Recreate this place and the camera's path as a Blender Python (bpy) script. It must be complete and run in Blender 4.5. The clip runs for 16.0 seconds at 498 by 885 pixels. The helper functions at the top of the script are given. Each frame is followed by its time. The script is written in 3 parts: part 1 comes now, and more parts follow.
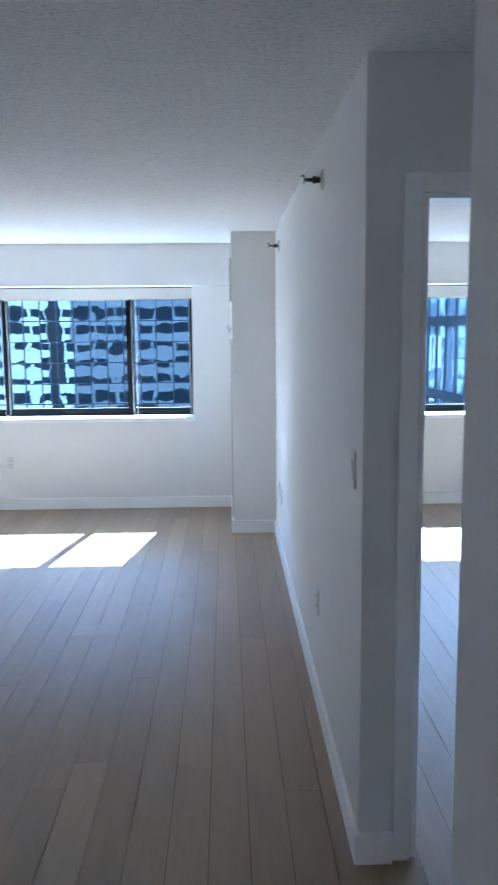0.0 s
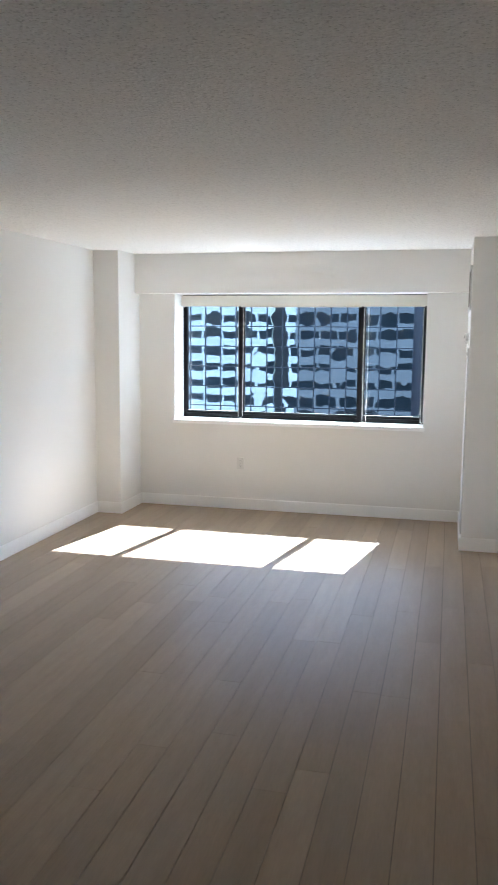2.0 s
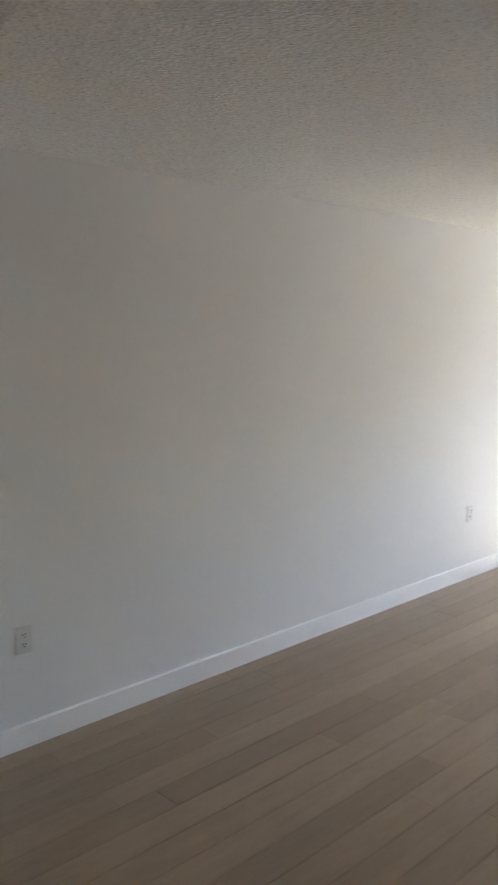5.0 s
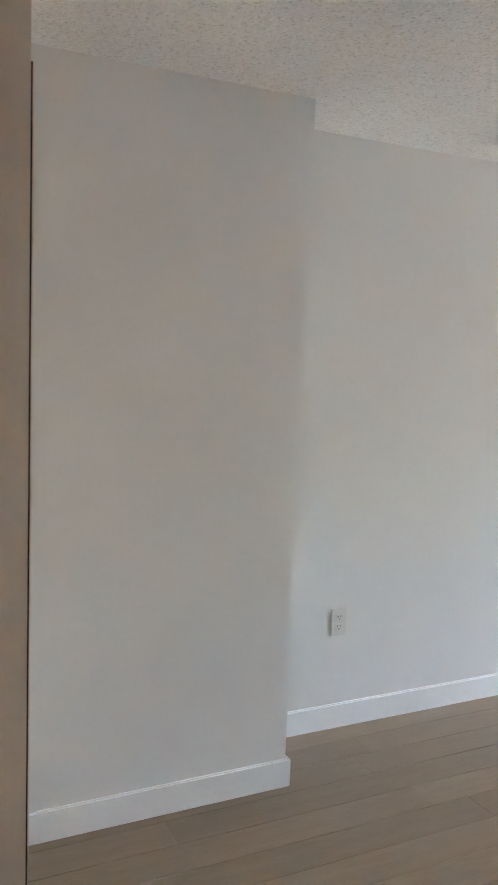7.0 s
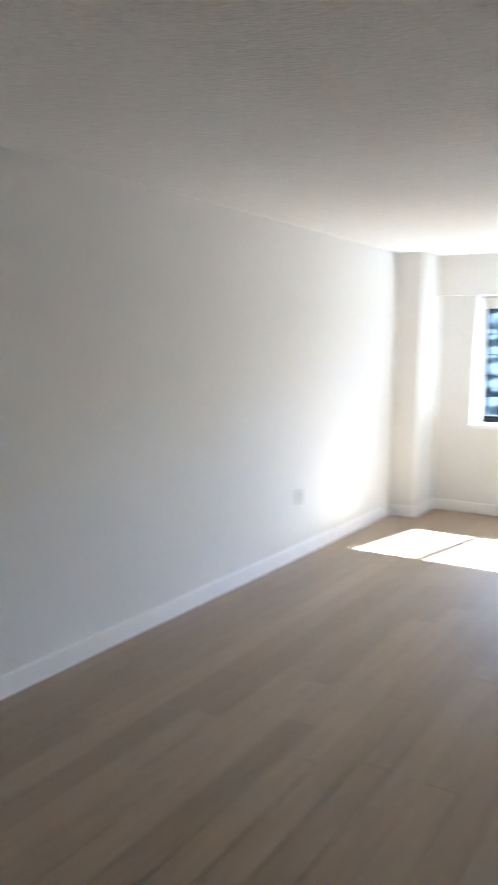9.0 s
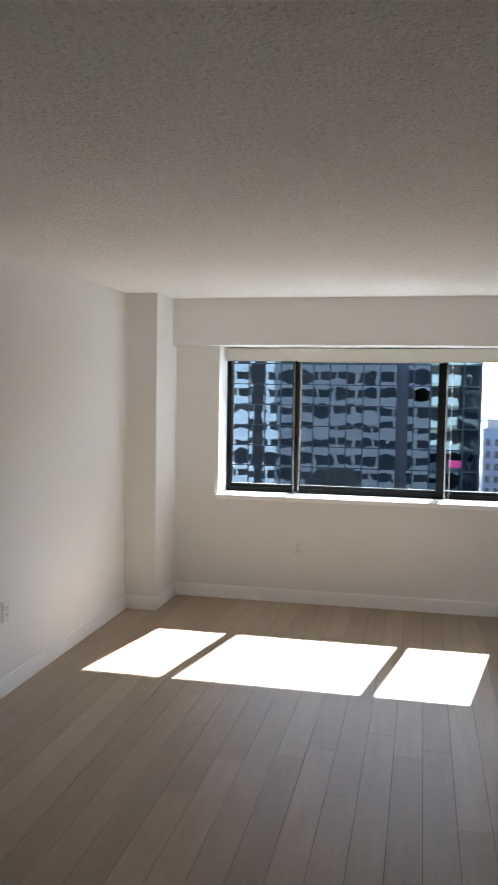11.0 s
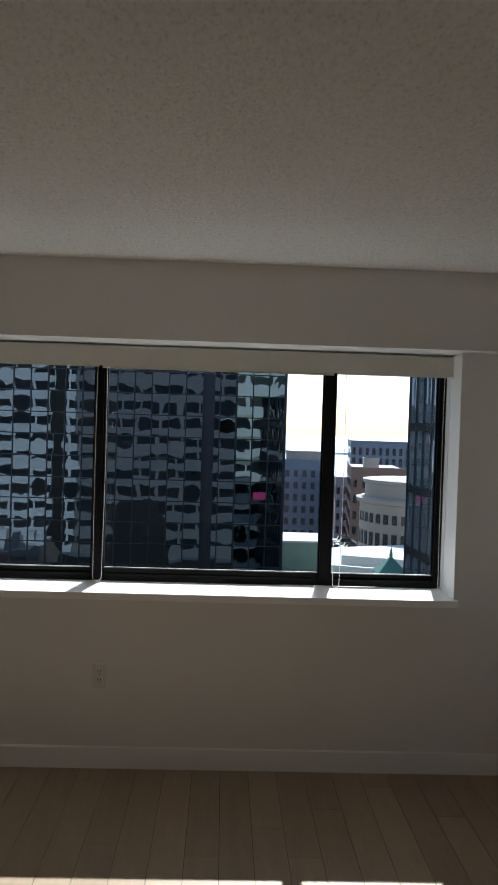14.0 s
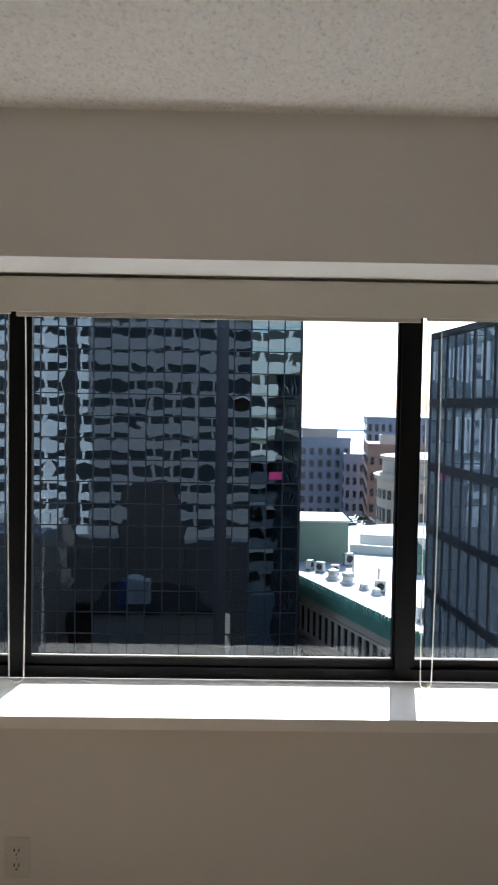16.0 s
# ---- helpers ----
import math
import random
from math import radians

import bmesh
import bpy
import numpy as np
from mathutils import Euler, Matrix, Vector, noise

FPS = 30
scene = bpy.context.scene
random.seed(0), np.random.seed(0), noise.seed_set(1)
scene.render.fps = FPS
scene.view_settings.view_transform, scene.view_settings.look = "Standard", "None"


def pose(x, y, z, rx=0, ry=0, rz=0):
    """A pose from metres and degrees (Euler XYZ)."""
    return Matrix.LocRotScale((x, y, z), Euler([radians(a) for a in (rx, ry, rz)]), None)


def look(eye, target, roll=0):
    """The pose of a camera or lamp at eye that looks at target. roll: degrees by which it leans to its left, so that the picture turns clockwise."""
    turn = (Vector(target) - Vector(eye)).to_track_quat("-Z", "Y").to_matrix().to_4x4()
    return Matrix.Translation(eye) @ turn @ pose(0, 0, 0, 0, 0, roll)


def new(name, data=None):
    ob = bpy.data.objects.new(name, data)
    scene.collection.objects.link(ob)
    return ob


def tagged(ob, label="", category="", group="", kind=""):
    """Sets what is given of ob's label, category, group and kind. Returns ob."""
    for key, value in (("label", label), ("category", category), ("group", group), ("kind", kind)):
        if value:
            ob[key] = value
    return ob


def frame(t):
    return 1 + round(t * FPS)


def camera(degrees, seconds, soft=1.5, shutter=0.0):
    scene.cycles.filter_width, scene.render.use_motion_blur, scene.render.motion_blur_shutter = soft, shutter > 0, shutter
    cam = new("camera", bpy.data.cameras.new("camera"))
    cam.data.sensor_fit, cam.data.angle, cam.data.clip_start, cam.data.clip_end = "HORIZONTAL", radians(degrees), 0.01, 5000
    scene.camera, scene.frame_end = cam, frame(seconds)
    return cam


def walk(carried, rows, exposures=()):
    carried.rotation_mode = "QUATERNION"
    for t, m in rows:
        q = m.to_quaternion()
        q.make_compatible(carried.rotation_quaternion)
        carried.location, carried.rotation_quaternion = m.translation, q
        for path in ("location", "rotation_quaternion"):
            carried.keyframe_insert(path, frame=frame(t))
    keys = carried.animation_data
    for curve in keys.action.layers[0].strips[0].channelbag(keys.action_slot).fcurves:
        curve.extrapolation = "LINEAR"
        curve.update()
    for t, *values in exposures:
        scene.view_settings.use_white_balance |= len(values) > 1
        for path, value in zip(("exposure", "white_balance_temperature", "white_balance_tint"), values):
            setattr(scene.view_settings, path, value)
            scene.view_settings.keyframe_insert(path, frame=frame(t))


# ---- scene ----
cam = camera(34.3, 16.0, shutter=0.4)
PATH = [
    (0, (-0.396, -7.426, 1.665), (-0.341, -5.447, 1.382), -0.5),
    (0.5, (-0.416, -7.371, 1.669), (-0.513, -5.392, 1.396), 0.6),
    (1, (-0.433, -7.367, 1.666), (-0.607, -5.394, 1.394), 0.9),
    (1.5, (-0.456, -7.378, 1.667), (-0.811, -5.429, 1.398), 1.0),
    (2, (-0.485, -7.381, 1.674), (-0.96, -5.457, 1.406), 0.5),
    (2.5, (-0.508, -7.385, 1.667), (-1.095, -5.491, 1.404), 0.0),
    (3, (-0.56, -7.443, 1.691), (-1.26, -5.587, 1.431), -0.2),
    (3.5, (-0.588, -7.432, 1.685), (-1.398, -5.622, 1.427), -0.2),
    (4, (-0.616, -7.431, 1.675), (-1.621, -5.72, 1.425), -0.3),
    (4.5, (-0.661, -7.446, 1.651), (-1.861, -5.863, 1.418), -0.6),
    (5, (-0.693, -7.256, 1.673), (-2.131, -5.889, 1.422), -0.4),
    (5.2, (-0.741, -7.312, 1.647), (-2.224, -5.99, 1.412), -0.3),
    (7.5, (-0.9, -7.531, 1.58), (-2.703, -6.7, 1.336), 2.5),
    (8.3, (-0.878, -7.467, 1.636), (-2.555, -6.413, 1.365), 2.3),
    (8.5, (-0.874, -7.415, 1.679), (-2.485, -6.265, 1.388), 2.5),
    (8.8, (-0.842, -7.394, 1.678), (-2.191, -5.945, 1.4), 0.9),
    (9, (-0.915, -7.547, 1.618), (-1.946, -5.852, 1.362), 0.8),
    (9.5, (-0.938, -7.421, 1.651), (-1.562, -5.537, 1.405), 1.7),
    (9.7, (-0.983, -7.26, 1.652), (-1.592, -5.369, 1.422), 1.4),
    (11.8, (-1.592, -5.782, 1.698), (-1.477, -3.788, 1.605), 0.6),
    (12, (-1.567, -5.644, 1.682), (-1.284, -3.666, 1.596), 1.3),
    (12.5, (-1.62, -5.191, 1.682), (-1.427, -3.2, 1.666), 3.1),
    (13, (-1.716, -4.744, 1.693), (-1.455, -2.761, 1.667), 2.1),
    (13.5, (-1.687, -4.299, 1.698), (-1.503, -2.308, 1.663), 0.6),
    (14, (-1.831, -3.851, 1.658), (-1.768, -1.852, 1.616), 1.8),
    (14.5, (-1.804, -3.428, 1.665), (-1.717, -1.430, 1.612), 1.0),
    (15, (-1.821, -2.950, 1.678), (-1.826, -0.951, 1.610), 1.3),
    (15.5, (-1.888, -2.517, 1.690), (-1.799, -0.521, 1.605), 0.4),
    (16, (-1.806, -2.145, 1.684), (-1.779, -0.147, 1.587), 0.9),
]

# seconds, stops, kelvin, tint
EXPOSURES = [(0.0, 3.75, 4370, 3), (0.5, 3.42, 4650, 4), (1.1, 3.42, 5050, 5), (1.6, 3.45, 5340, 5), (3.5, 3.5, 5340, 4), (4.4, 3.5, 5400, 4), (5.1, 4.0, 5480, 4),
             (7.3, 4.86, 5280, 3), (8.5, 4.83, 5340, 5), (9.0, 4.05, 5300, 4), (9.4, 3.35, 5350, 5), (11.8, 2.75, 5920, 7), (12.5, 2.65, 5950, 7), (13.0, 2.1, 6000, 7),
             (13.6, 1.25, 6100, 6), (14.4, 0.75, 6200, 7), (15.2, 1.42, 6350, 8), (16.0, 1.57, 6300, 9)]
walk(cam, [(t, look(eye, target, roll)) for t, eye, target, roll in PATH], EXPOSURES)

# ---- light ----
scene.cycles.max_bounces, scene.cycles.diffuse_bounces, scene.cycles.transparent_max_bounces = 16, 12, 16
SUN_WAY = Vector((0.206, 1.07, 1.0)).normalized()
world = bpy.data.worlds.new("world")
scene.world = world
world.use_nodes = True
wn = world.node_tree.nodes
sky = wn.new("ShaderNodeTexSky")
sky.sky_type = "NISHITA"
sky.sun_disc = False
sky.sun_elevation = math.asin(SUN_WAY.z)
sky.sun_rotation = math.atan2(SUN_WAY.x, SUN_WAY.y)
sky.dust_density = 1.0
wn["Background"].inputs["Strength"].default_value = 0.15
world.node_tree.links.new(sky.outputs[0], wn["Background"].inputs["Color"])
sun = new("sun", bpy.data.lights.new("sun", "SUN"))
sun.data.energy, sun.data.angle, sun.data.color = 5.0, radians(0.5), (1.0, 0.97, 0.93)
sun.matrix_world = look(SUN_WAY * 200, (0, 0, 0))

for x, y, wide in ((-1.871, 0.36, 2.4), (1.775, 0.36, 1.7)):
    opening = new("sky_opening", bpy.data.lights.new("sky_opening", "AREA"))
    opening.data.shape, opening.data.size, opening.data.size_y = "RECTANGLE", wide, 1.25
    opening.data.cycles.is_portal = True
    opening.matrix_world = look((x, y, 1.43), (x, y - 1, 1.43))


# ---- materials ----
def links(mat):
    return mat.node_tree.nodes, mat.node_tree.links.new


def paint(name, color, rough=0.6, vary=0.06, scale=3.0, grain=60.0, bump=0.1, depth=0.001, metal=0.0, per_piece=0.0, stretch=(1, 1, 1), spec=0.5):
    """A plain surface with broad stains, fine grain and relief."""
    mat = bpy.data.materials.new(name)
    mat.use_nodes = True
    n, link = links(mat)
    b = n["Principled BSDF"]
    b.inputs["Roughness"].default_value, b.inputs["Metallic"].default_value = rough, metal
    b.inputs["Specular IOR Level"].default_value = spec
    geo, mapping = n.new("ShaderNodeNewGeometry"), n.new("ShaderNodeMapping")
    mapping.inputs["Scale"].default_value = stretch
    link(geo.outputs["Position"], mapping.inputs["Vector"])
    big, fine = n.new("ShaderNodeTexNoise"), n.new("ShaderNodeTexNoise")
    big.inputs["Scale"].default_value, fine.inputs["Scale"].default_value = scale, grain
    fine.inputs["Detail"].default_value = 4
    for tex in (big, fine):
        link(mapping.outputs[0], tex.inputs["Vector"])
    add = n.new("ShaderNodeMath")
    link(big.outputs[0], add.inputs[0]), link(fine.outputs[0], add.inputs[1])
    spread = n.new("ShaderNodeMapRange")
    spread.inputs["From Min"].default_value, spread.inputs["From Max"].default_value = 0.6, 1.4
    spread.inputs["To Min"].default_value, spread.inputs["To Max"].default_value = 1 - vary, 1 + vary
    link(add.outputs[0], spread.inputs["Value"])
    tone = n.new("ShaderNodeMix")
    tone.data_type, tone.blend_type = "RGBA", "MULTIPLY"
    tone.inputs["Factor"].default_value = 1
    tone.inputs["A"].default_value = (*color, 1)
    value = spread.outputs[0]
    if per_piece:
        info, piece, times = n.new("ShaderNodeObjectInfo"), n.new("ShaderNodeMapRange"), n.new("ShaderNodeMath")
        piece.inputs["To Min"].default_value, piece.inputs["To Max"].default_value = 1 - per_piece, 1 + per_piece
        link(info.outputs["Random"], piece.inputs["Value"])
        times.operation = "MULTIPLY"
        link(piece.outputs[0], times.inputs[0]), link(value, times.inputs[1])
        value = times.outputs[0]
    link(value, tone.inputs["B"])
    link(tone.outputs["Result"], b.inputs["Base Color"])
    if bump:
        bn = n.new("ShaderNodeBump")
        bn.inputs["Strength"].default_value, bn.inputs["Distance"].default_value = bump, depth
        link(fine.outputs[0], bn.inputs["Height"]), link(bn.outputs[0], b.inputs["Normal"])
    return mat


def popcorn(name):
    """Sprayed acoustic texture: lumps about a centimetre wide, shade of small pits painted between."""
    mat = paint(name, (0.86, 0.855, 0.84), rough=0.9, vary=0.07, scale=45, grain=90, bump=0, spec=0.2)
    n, link = links(mat)
    geo, b = n["Geometry"], n["Principled BSDF"]
    lumps, fine, pits = (n.new("ShaderNodeTexNoise") for _ in range(3))
    for tex, scale, detail in ((lumps, 70, 2), (fine, 150, 1), (pits, 105, 2)):
        tex.inputs["Scale"].default_value, tex.inputs["Detail"].default_value = scale, detail
        link(geo.outputs["Position"], tex.inputs["Vector"])
    pit_shade = n.new("ShaderNodeMapRange")
    pit_shade.interpolation_type = "SMOOTHSTEP"
    pit_shade.inputs["From Min"].default_value, pit_shade.inputs["From Max"].default_value = 0.30, 0.44
    pit_shade.inputs["To Min"].default_value, pit_shade.inputs["To Max"].default_value = 0.76, 1.0
    link(pits.outputs[0], pit_shade.inputs["Value"])
    speck = n.new("ShaderNodeMix")
    speck.data_type, speck.blend_type = "RGBA", "MULTIPLY"
    speck.inputs["Factor"].default_value = 1
    link(b.inputs["Base Color"].links[0].from_socket, speck.inputs["A"]), link(pit_shade.outputs[0], speck.inputs["B"])
    link(speck.outputs["Result"], b.inputs["Base Color"])
    height = n.new("ShaderNodeMath")
    height.operation, height.inputs[1].default_value = "MULTIPLY_ADD", 0.4
    link(fine.outputs[0], height.inputs[0]), link(lumps.outputs[0], height.inputs[2])
    bn = n.new("ShaderNodeBump")
    bn.inputs["Strength"].default_value, bn.inputs["Distance"].default_value = 0.8, 0.006
    link(height.outputs[0], bn.inputs["Height"]), link(bn.outputs[0], b.inputs["Normal"])
    return mat


def thin_glass(name, tint):
    mat = bpy.data.materials.new(name)
    mat.use_nodes = True
    n, link = links(mat)
    n.remove(n["Principled BSDF"])
    clear, gloss, mix, fres = (n.new("ShaderNode" + k) for k in ("BsdfTransparent", "BsdfGlossy", "MixShader", "Fresnel"))
    clear.inputs[0].default_value = (*tint, 1)
    gloss.inputs["Roughness"].default_value = 0.0
    fres.inputs["IOR"].default_value = 1.5
    link(fres.outputs[0], mix.inputs[0]), link(clear.outputs[0], mix.inputs[1]), link(gloss.outputs[0], mix.inputs[2])
    link(mix.outputs[0], n["Material Output"].inputs["Surface"])
    return mat


def mirror_glass(name, color, warp=0.02, metal=1.0):
    """Coated curtain-wall glass: dark, mirror-like, and slightly wavy."""
    mat = bpy.data.materials.new(name)
    mat.use_nodes = True
    n, link = links(mat)
    b = n["Principled BSDF"]
    b.inputs["Base Color"].default_value = (*color, 1)
    b.inputs["Metallic"].default_value, b.inputs["Roughness"].default_value = metal, 0.01
    geo, info, shift, wave, bn = (n.new("ShaderNode" + k) for k in ("NewGeometry", "ObjectInfo", "VectorMath", "TexNoise", "Bump"))
    times = n.new("ShaderNodeMath")
    times.operation, times.inputs[1].default_value = "MULTIPLY", 40.0
    link(info.outputs["Random"], times.inputs[0])
    link(geo.outputs["Position"], shift.inputs[0]), link(times.outputs[0], shift.inputs[1])
    wave.inputs["Scale"].default_value, wave.inputs["Detail"].default_value = 0.75, 0.6
    link(shift.outputs[0], wave.inputs["Vector"])
    bn.inputs["Distance"].default_value, bn.inputs["Strength"].default_value = warp, 1.0
    link(wave.outputs[0], bn.inputs["Height"]), link(bn.outputs[0], b.inputs["Normal"])
    return mat


WALL = paint("wall_paint", (0.81, 0.805, 0.79), rough=0.7, vary=0.02, scale=1.2, grain=220, bump=0.06, depth=0.0006, spec=0.3)
TRIM = paint("trim_paint", (0.93, 0.93, 0.925), rough=0.28, vary=0.02, grain=90, bump=0.04, depth=0.0004)
CEILING = popcorn("popcorn_ceiling")
OAK = paint("pale_oak", (0.332, 0.256, 0.180), rough=0.42, vary=0.10, scale=5, grain=30, bump=0.10, depth=0.0006, per_piece=0.09, stretch=(5, 0.5, 1), spec=0.25)
JOINT = paint("floor_joint", (0.065, 0.048, 0.036), rough=0.8)
FRAME = paint("black_aluminium", (0.0035, 0.0035, 0.0045), rough=0.55, vary=0.2, grain=120, spec=0.15)
FABRIC = paint("blind_fabric", (0.66, 0.63, 0.56), rough=0.85, vary=0.04, grain=500, bump=0.2, depth=0.0005)
PLASTIC = paint("white_plastic", (0.72, 0.72, 0.70), rough=0.3, vary=0.015, bump=0.02)
SLOT = paint("dark_slot", (0.012, 0.012, 0.012), rough=0.6)
BRONZE = paint("dark_bronze", (0.10, 0.09, 0.08), rough=0.35, vary=0.15, metal=1.0, bump=0.03)
CHROME = paint("satin_nickel", (0.45, 0.44, 0.42), rough=0.28, vary=0.1, metal=1.0, bump=0.03)
BEAD = paint("cord_white", (0.72, 0.70, 0.63), rough=0.5)
GREYPAINT = paint("grey_enamel", (0.52, 0.52, 0.51), rough=0.45, vary=0.03, grain=80)
PANELGREY = paint("panel_enamel", (0.66, 0.68, 0.70), rough=0.35, vary=0.03, grain=80)
LOUVRE = paint("grey_brown_louvre", (0.15, 0.14, 0.115), rough=0.5, vary=0.1, grain=80)
# Dark sheets paint the shade behind the slats and round the access door.
DARK = paint("void_shade", (0.03, 0.03, 0.03), rough=0.8)
BEIGE = paint("beige_surface", (0.80, 0.66, 0.55), rough=0.5, vary=0.04, grain=60)
PANE = thin_glass("window_glass", (0.80, 0.84, 0.87))
STONE = paint("old_stone", (0.36, 0.30, 0.245), rough=0.85, vary=0.25, scale=0.4, grain=4, bump=0.4, depth=0.03)
COPPER = paint("green_copper", (0.075, 0.20, 0.155), rough=0.7, vary=0.3, scale=0.6, grain=5, bump=0.4, depth=0.02)
GREENMETAL = paint("pale_green_cladding", (0.24, 0.33, 0.25), rough=0.5, vary=0.08, scale=0.5, grain=8)
ROOFING = paint("white_roofing", (0.58, 0.57, 0.55), rough=0.8, vary=0.12, scale=0.3, grain=3, bump=0.2, depth=0.02)
LIMESTONE = paint("pale_limestone", (0.46, 0.39, 0.32), rough=0.8, vary=0.15, scale=0.3, grain=3, bump=0.2, depth=0.02)
# Red-brown of the far brick, paled to take in aerial haze.
BRICK = paint("hazed_red_brown_brick", (0.30, 0.185, 0.145), rough=0.9, vary=0.2, scale=0.4, grain=6, bump=0.3, depth=0.02)
# Far blue-grey cladding with aerial haze lightened into its colour.
SLATE = paint("hazed_blue_grey_cladding", (0.235, 0.245, 0.29), rough=0.7, vary=0.15, scale=0.2, grain=3)
CONCRETE = paint("white_concrete", (0.70, 0.70, 0.68), rough=0.8, vary=0.1, scale=0.3, grain=3, bump=0.2, depth=0.01)
PALEBAND = paint("pale_precast", (0.58, 0.58, 0.57), rough=0.8, vary=0.15, scale=0.3, grain=3, bump=0.2, depth=0.01)
# Dark base carries the dimness of the mirrored facade's right part; also the deck's grey.
DULLBAND = paint("dimmed_grey_precast", (0.17, 0.168, 0.172), rough=0.8, vary=0.15, scale=0.3, grain=3, bump=0.2, depth=0.01)
DARKGLASS = paint("dark_window_glass", (0.02, 0.025, 0.03), rough=0.12, vary=0.2, spec=0.6)
MULLION = paint("dark_mullion", (0.012, 0.016, 0.025), rough=0.4, vary=0.1)
MIRROR = mirror_glass("tinted_curtain_glass", (0.112, 0.139, 0.166), 0.0045)
MIRROR_PALE = mirror_glass("pale_curtain_glass", (0.125, 0.16, 0.175), 0.0045)
MIRROR_GREY = mirror_glass("grey_curtain_glass", (0.66, 0.74, 0.78), 0.0045, 0.75)
BLUE = paint("blue_enamel", (0.05, 0.10, 0.24), rough=0.4)
PINK = paint("pink_cloth", (0.62, 0.04, 0.16), rough=0.8)
SPANDREL = paint("dark_blue_spandrel", (0.026, 0.030, 0.036), rough=0.18, vary=0.15, scale=0.5, grain=2)
# Near-black for painted shade on mirrored lower storeys, and for the annex roof.
NEARBLACK = paint("near_black", (0.010, 0.010, 0.012), rough=0.7, vary=0.3, scale=0.3, grain=2)
GROUND = paint("city_ground", (0.10, 0.10, 0.10), rough=0.9, vary=0.3, scale=0.02, grain=0.3)
# Distance haze is painted into the pale base colours of water and land.
SEA = paint("hazed_harbour_water", (0.55, 0.60, 0.64), rough=0.4, vary=0.1, scale=0.01, grain=0.15, bump=0.3, depth=0.3)
LAND = paint("hazed_far_land", (0.70, 0.74, 0.78), rough=0.9, vary=0.2, scale=0.01)


# ---- mesh helpers ----
def add_box(bm, x0, x1, y0, y1, z0, z1, m=None):
    v = [bm.verts.new((x, y, z)) for x in (x0, x1) for y in (y0, y1) for z in (z0, z1)]
    if m is not None:
        for p in v:
            p.co = m @ p.co
    for a in ((0, 1, 3, 2), (4, 6, 7, 5), (0, 4, 5, 1), (2, 3, 7, 6), (0, 2, 6, 4), (1, 5, 7, 3)):
        bm.faces.new([v[i] for i in a])


def boxes(*dims, bevel=0.0, m=None):
    bm = bmesh.new()
    for d in dims:
        add_box(bm, *d, m=m)
    if bevel:
        bmesh.ops.bevel(bm, geom=bm.edges[:], offset=bevel, segments=2, affect="EDGES", profile=0.6)
    return bm


def lathe(bm, profile, m, steps=20):
    """Turns (radius, height) pairs about the local z axis, placed by m."""
    rings = [[bm.verts.new(m @ Vector((r * math.cos(a), r * math.sin(a), h))) for a in [math.tau * k / steps for k in range(steps)]] for r, h in profile]
    for low, high in zip(rings, rings[1:]):
        for k in range(steps):
            bm.faces.new((low[k], low[(k + 1) % steps], high[(k + 1) % steps], high[k]))
    bm.faces.new(rings[0][::-1]), bm.faces.new(rings[-1])


def meshed(name, bm, material, smooth=False):
    bmesh.ops.recalc_face_normals(bm, faces=bm.faces[:])
    me = bpy.data.meshes.new(name)
    for f in bm.faces:
        f.smooth = smooth
    bm.to_mesh(me)
    bm.free()
    me.materials.append(material)
    return me


def part(name, bm, material, parent, label="", smooth=False):
    ob = new(name, meshed(name, bm, material, smooth))
    ob.parent = parent
    return tagged(ob, label)


def thing(name, label, category, at=(0, 0, 0), group="", kind=""):
    ob = new(name)
    ob.matrix_basis = Matrix.Translation(at)
    return tagged(ob, label, category, group, kind)


def structure(name, bm, material, label, category):
    return tagged(new(name, meshed(name, bm, material)), label, category, kind="structure")


# ---- the flat: shell ----
H = 2.403
LEFT, JOG, JY, BACK, EAST = -3.646, -3.318, -6.145, -9.2, 3.4
WY = 0.31          # outer face of the window wall
O1, O2 = (-3.045, -0.697), (0.95, 2.6)   # the two window openings
SILL, HEAD = 0.815, 2.04

structure("wall_window", boxes(
    (LEFT - 0.15, EAST + 0.15, 0, WY, -0.3, SILL), (LEFT - 0.15, EAST + 0.15, 0, WY, HEAD, H + 0.3),
    (LEFT - 0.15, O1[0], 0, WY, SILL, HEAD), (O1[1], O2[0], 0, WY, SILL, HEAD), (O2[1], EAST + 0.15, 0, WY, SILL, HEAD)),
    WALL, "white painted window wall with two wide openings", "wall")
structure("wall_left", boxes((LEFT - 0.15, LEFT, JY, 0, 0, H)), WALL, "long plain white painted wall", "wall")
structure("wall_left_jog", boxes((LEFT - 0.15, JOG, BACK, JY, 0, H)), WALL, "white painted wall standing proud of the long wall", "wall")
structure("wall_partition", boxes((0, 0.115, -5.115, 0, 0, H)), WALL, "white painted partition beside the bedroom door", "wall")
structure("wall_hall", boxes((0, 0.13, BACK, -6.1, 0, H), (0.13, 1.25, -6.22, -6.1, 0, H)), WALL, "white painted hall wall ending at an outside corner", "wall")
structure("wall_door", boxes((0.115, 0.162, -5.115, -4.995, 0, H), (0.162, 0.99, -5.115, -4.995, 2.035, H), (0.99, EAST, -5.115, -4.995, 0, H)),
          WALL, "white painted wall with the bedroom doorway", "wall")
structure("wall_alcove", boxes((1.25, 1.37, -6.22, -5.115, 0, H)), WALL, "plain white painted alcove wall", "wall")
structure("wall_bedroom", boxes((EAST, EAST + 0.15, -5.115, 0, 0, H)), WALL, "plain white painted bedroom wall", "wall")
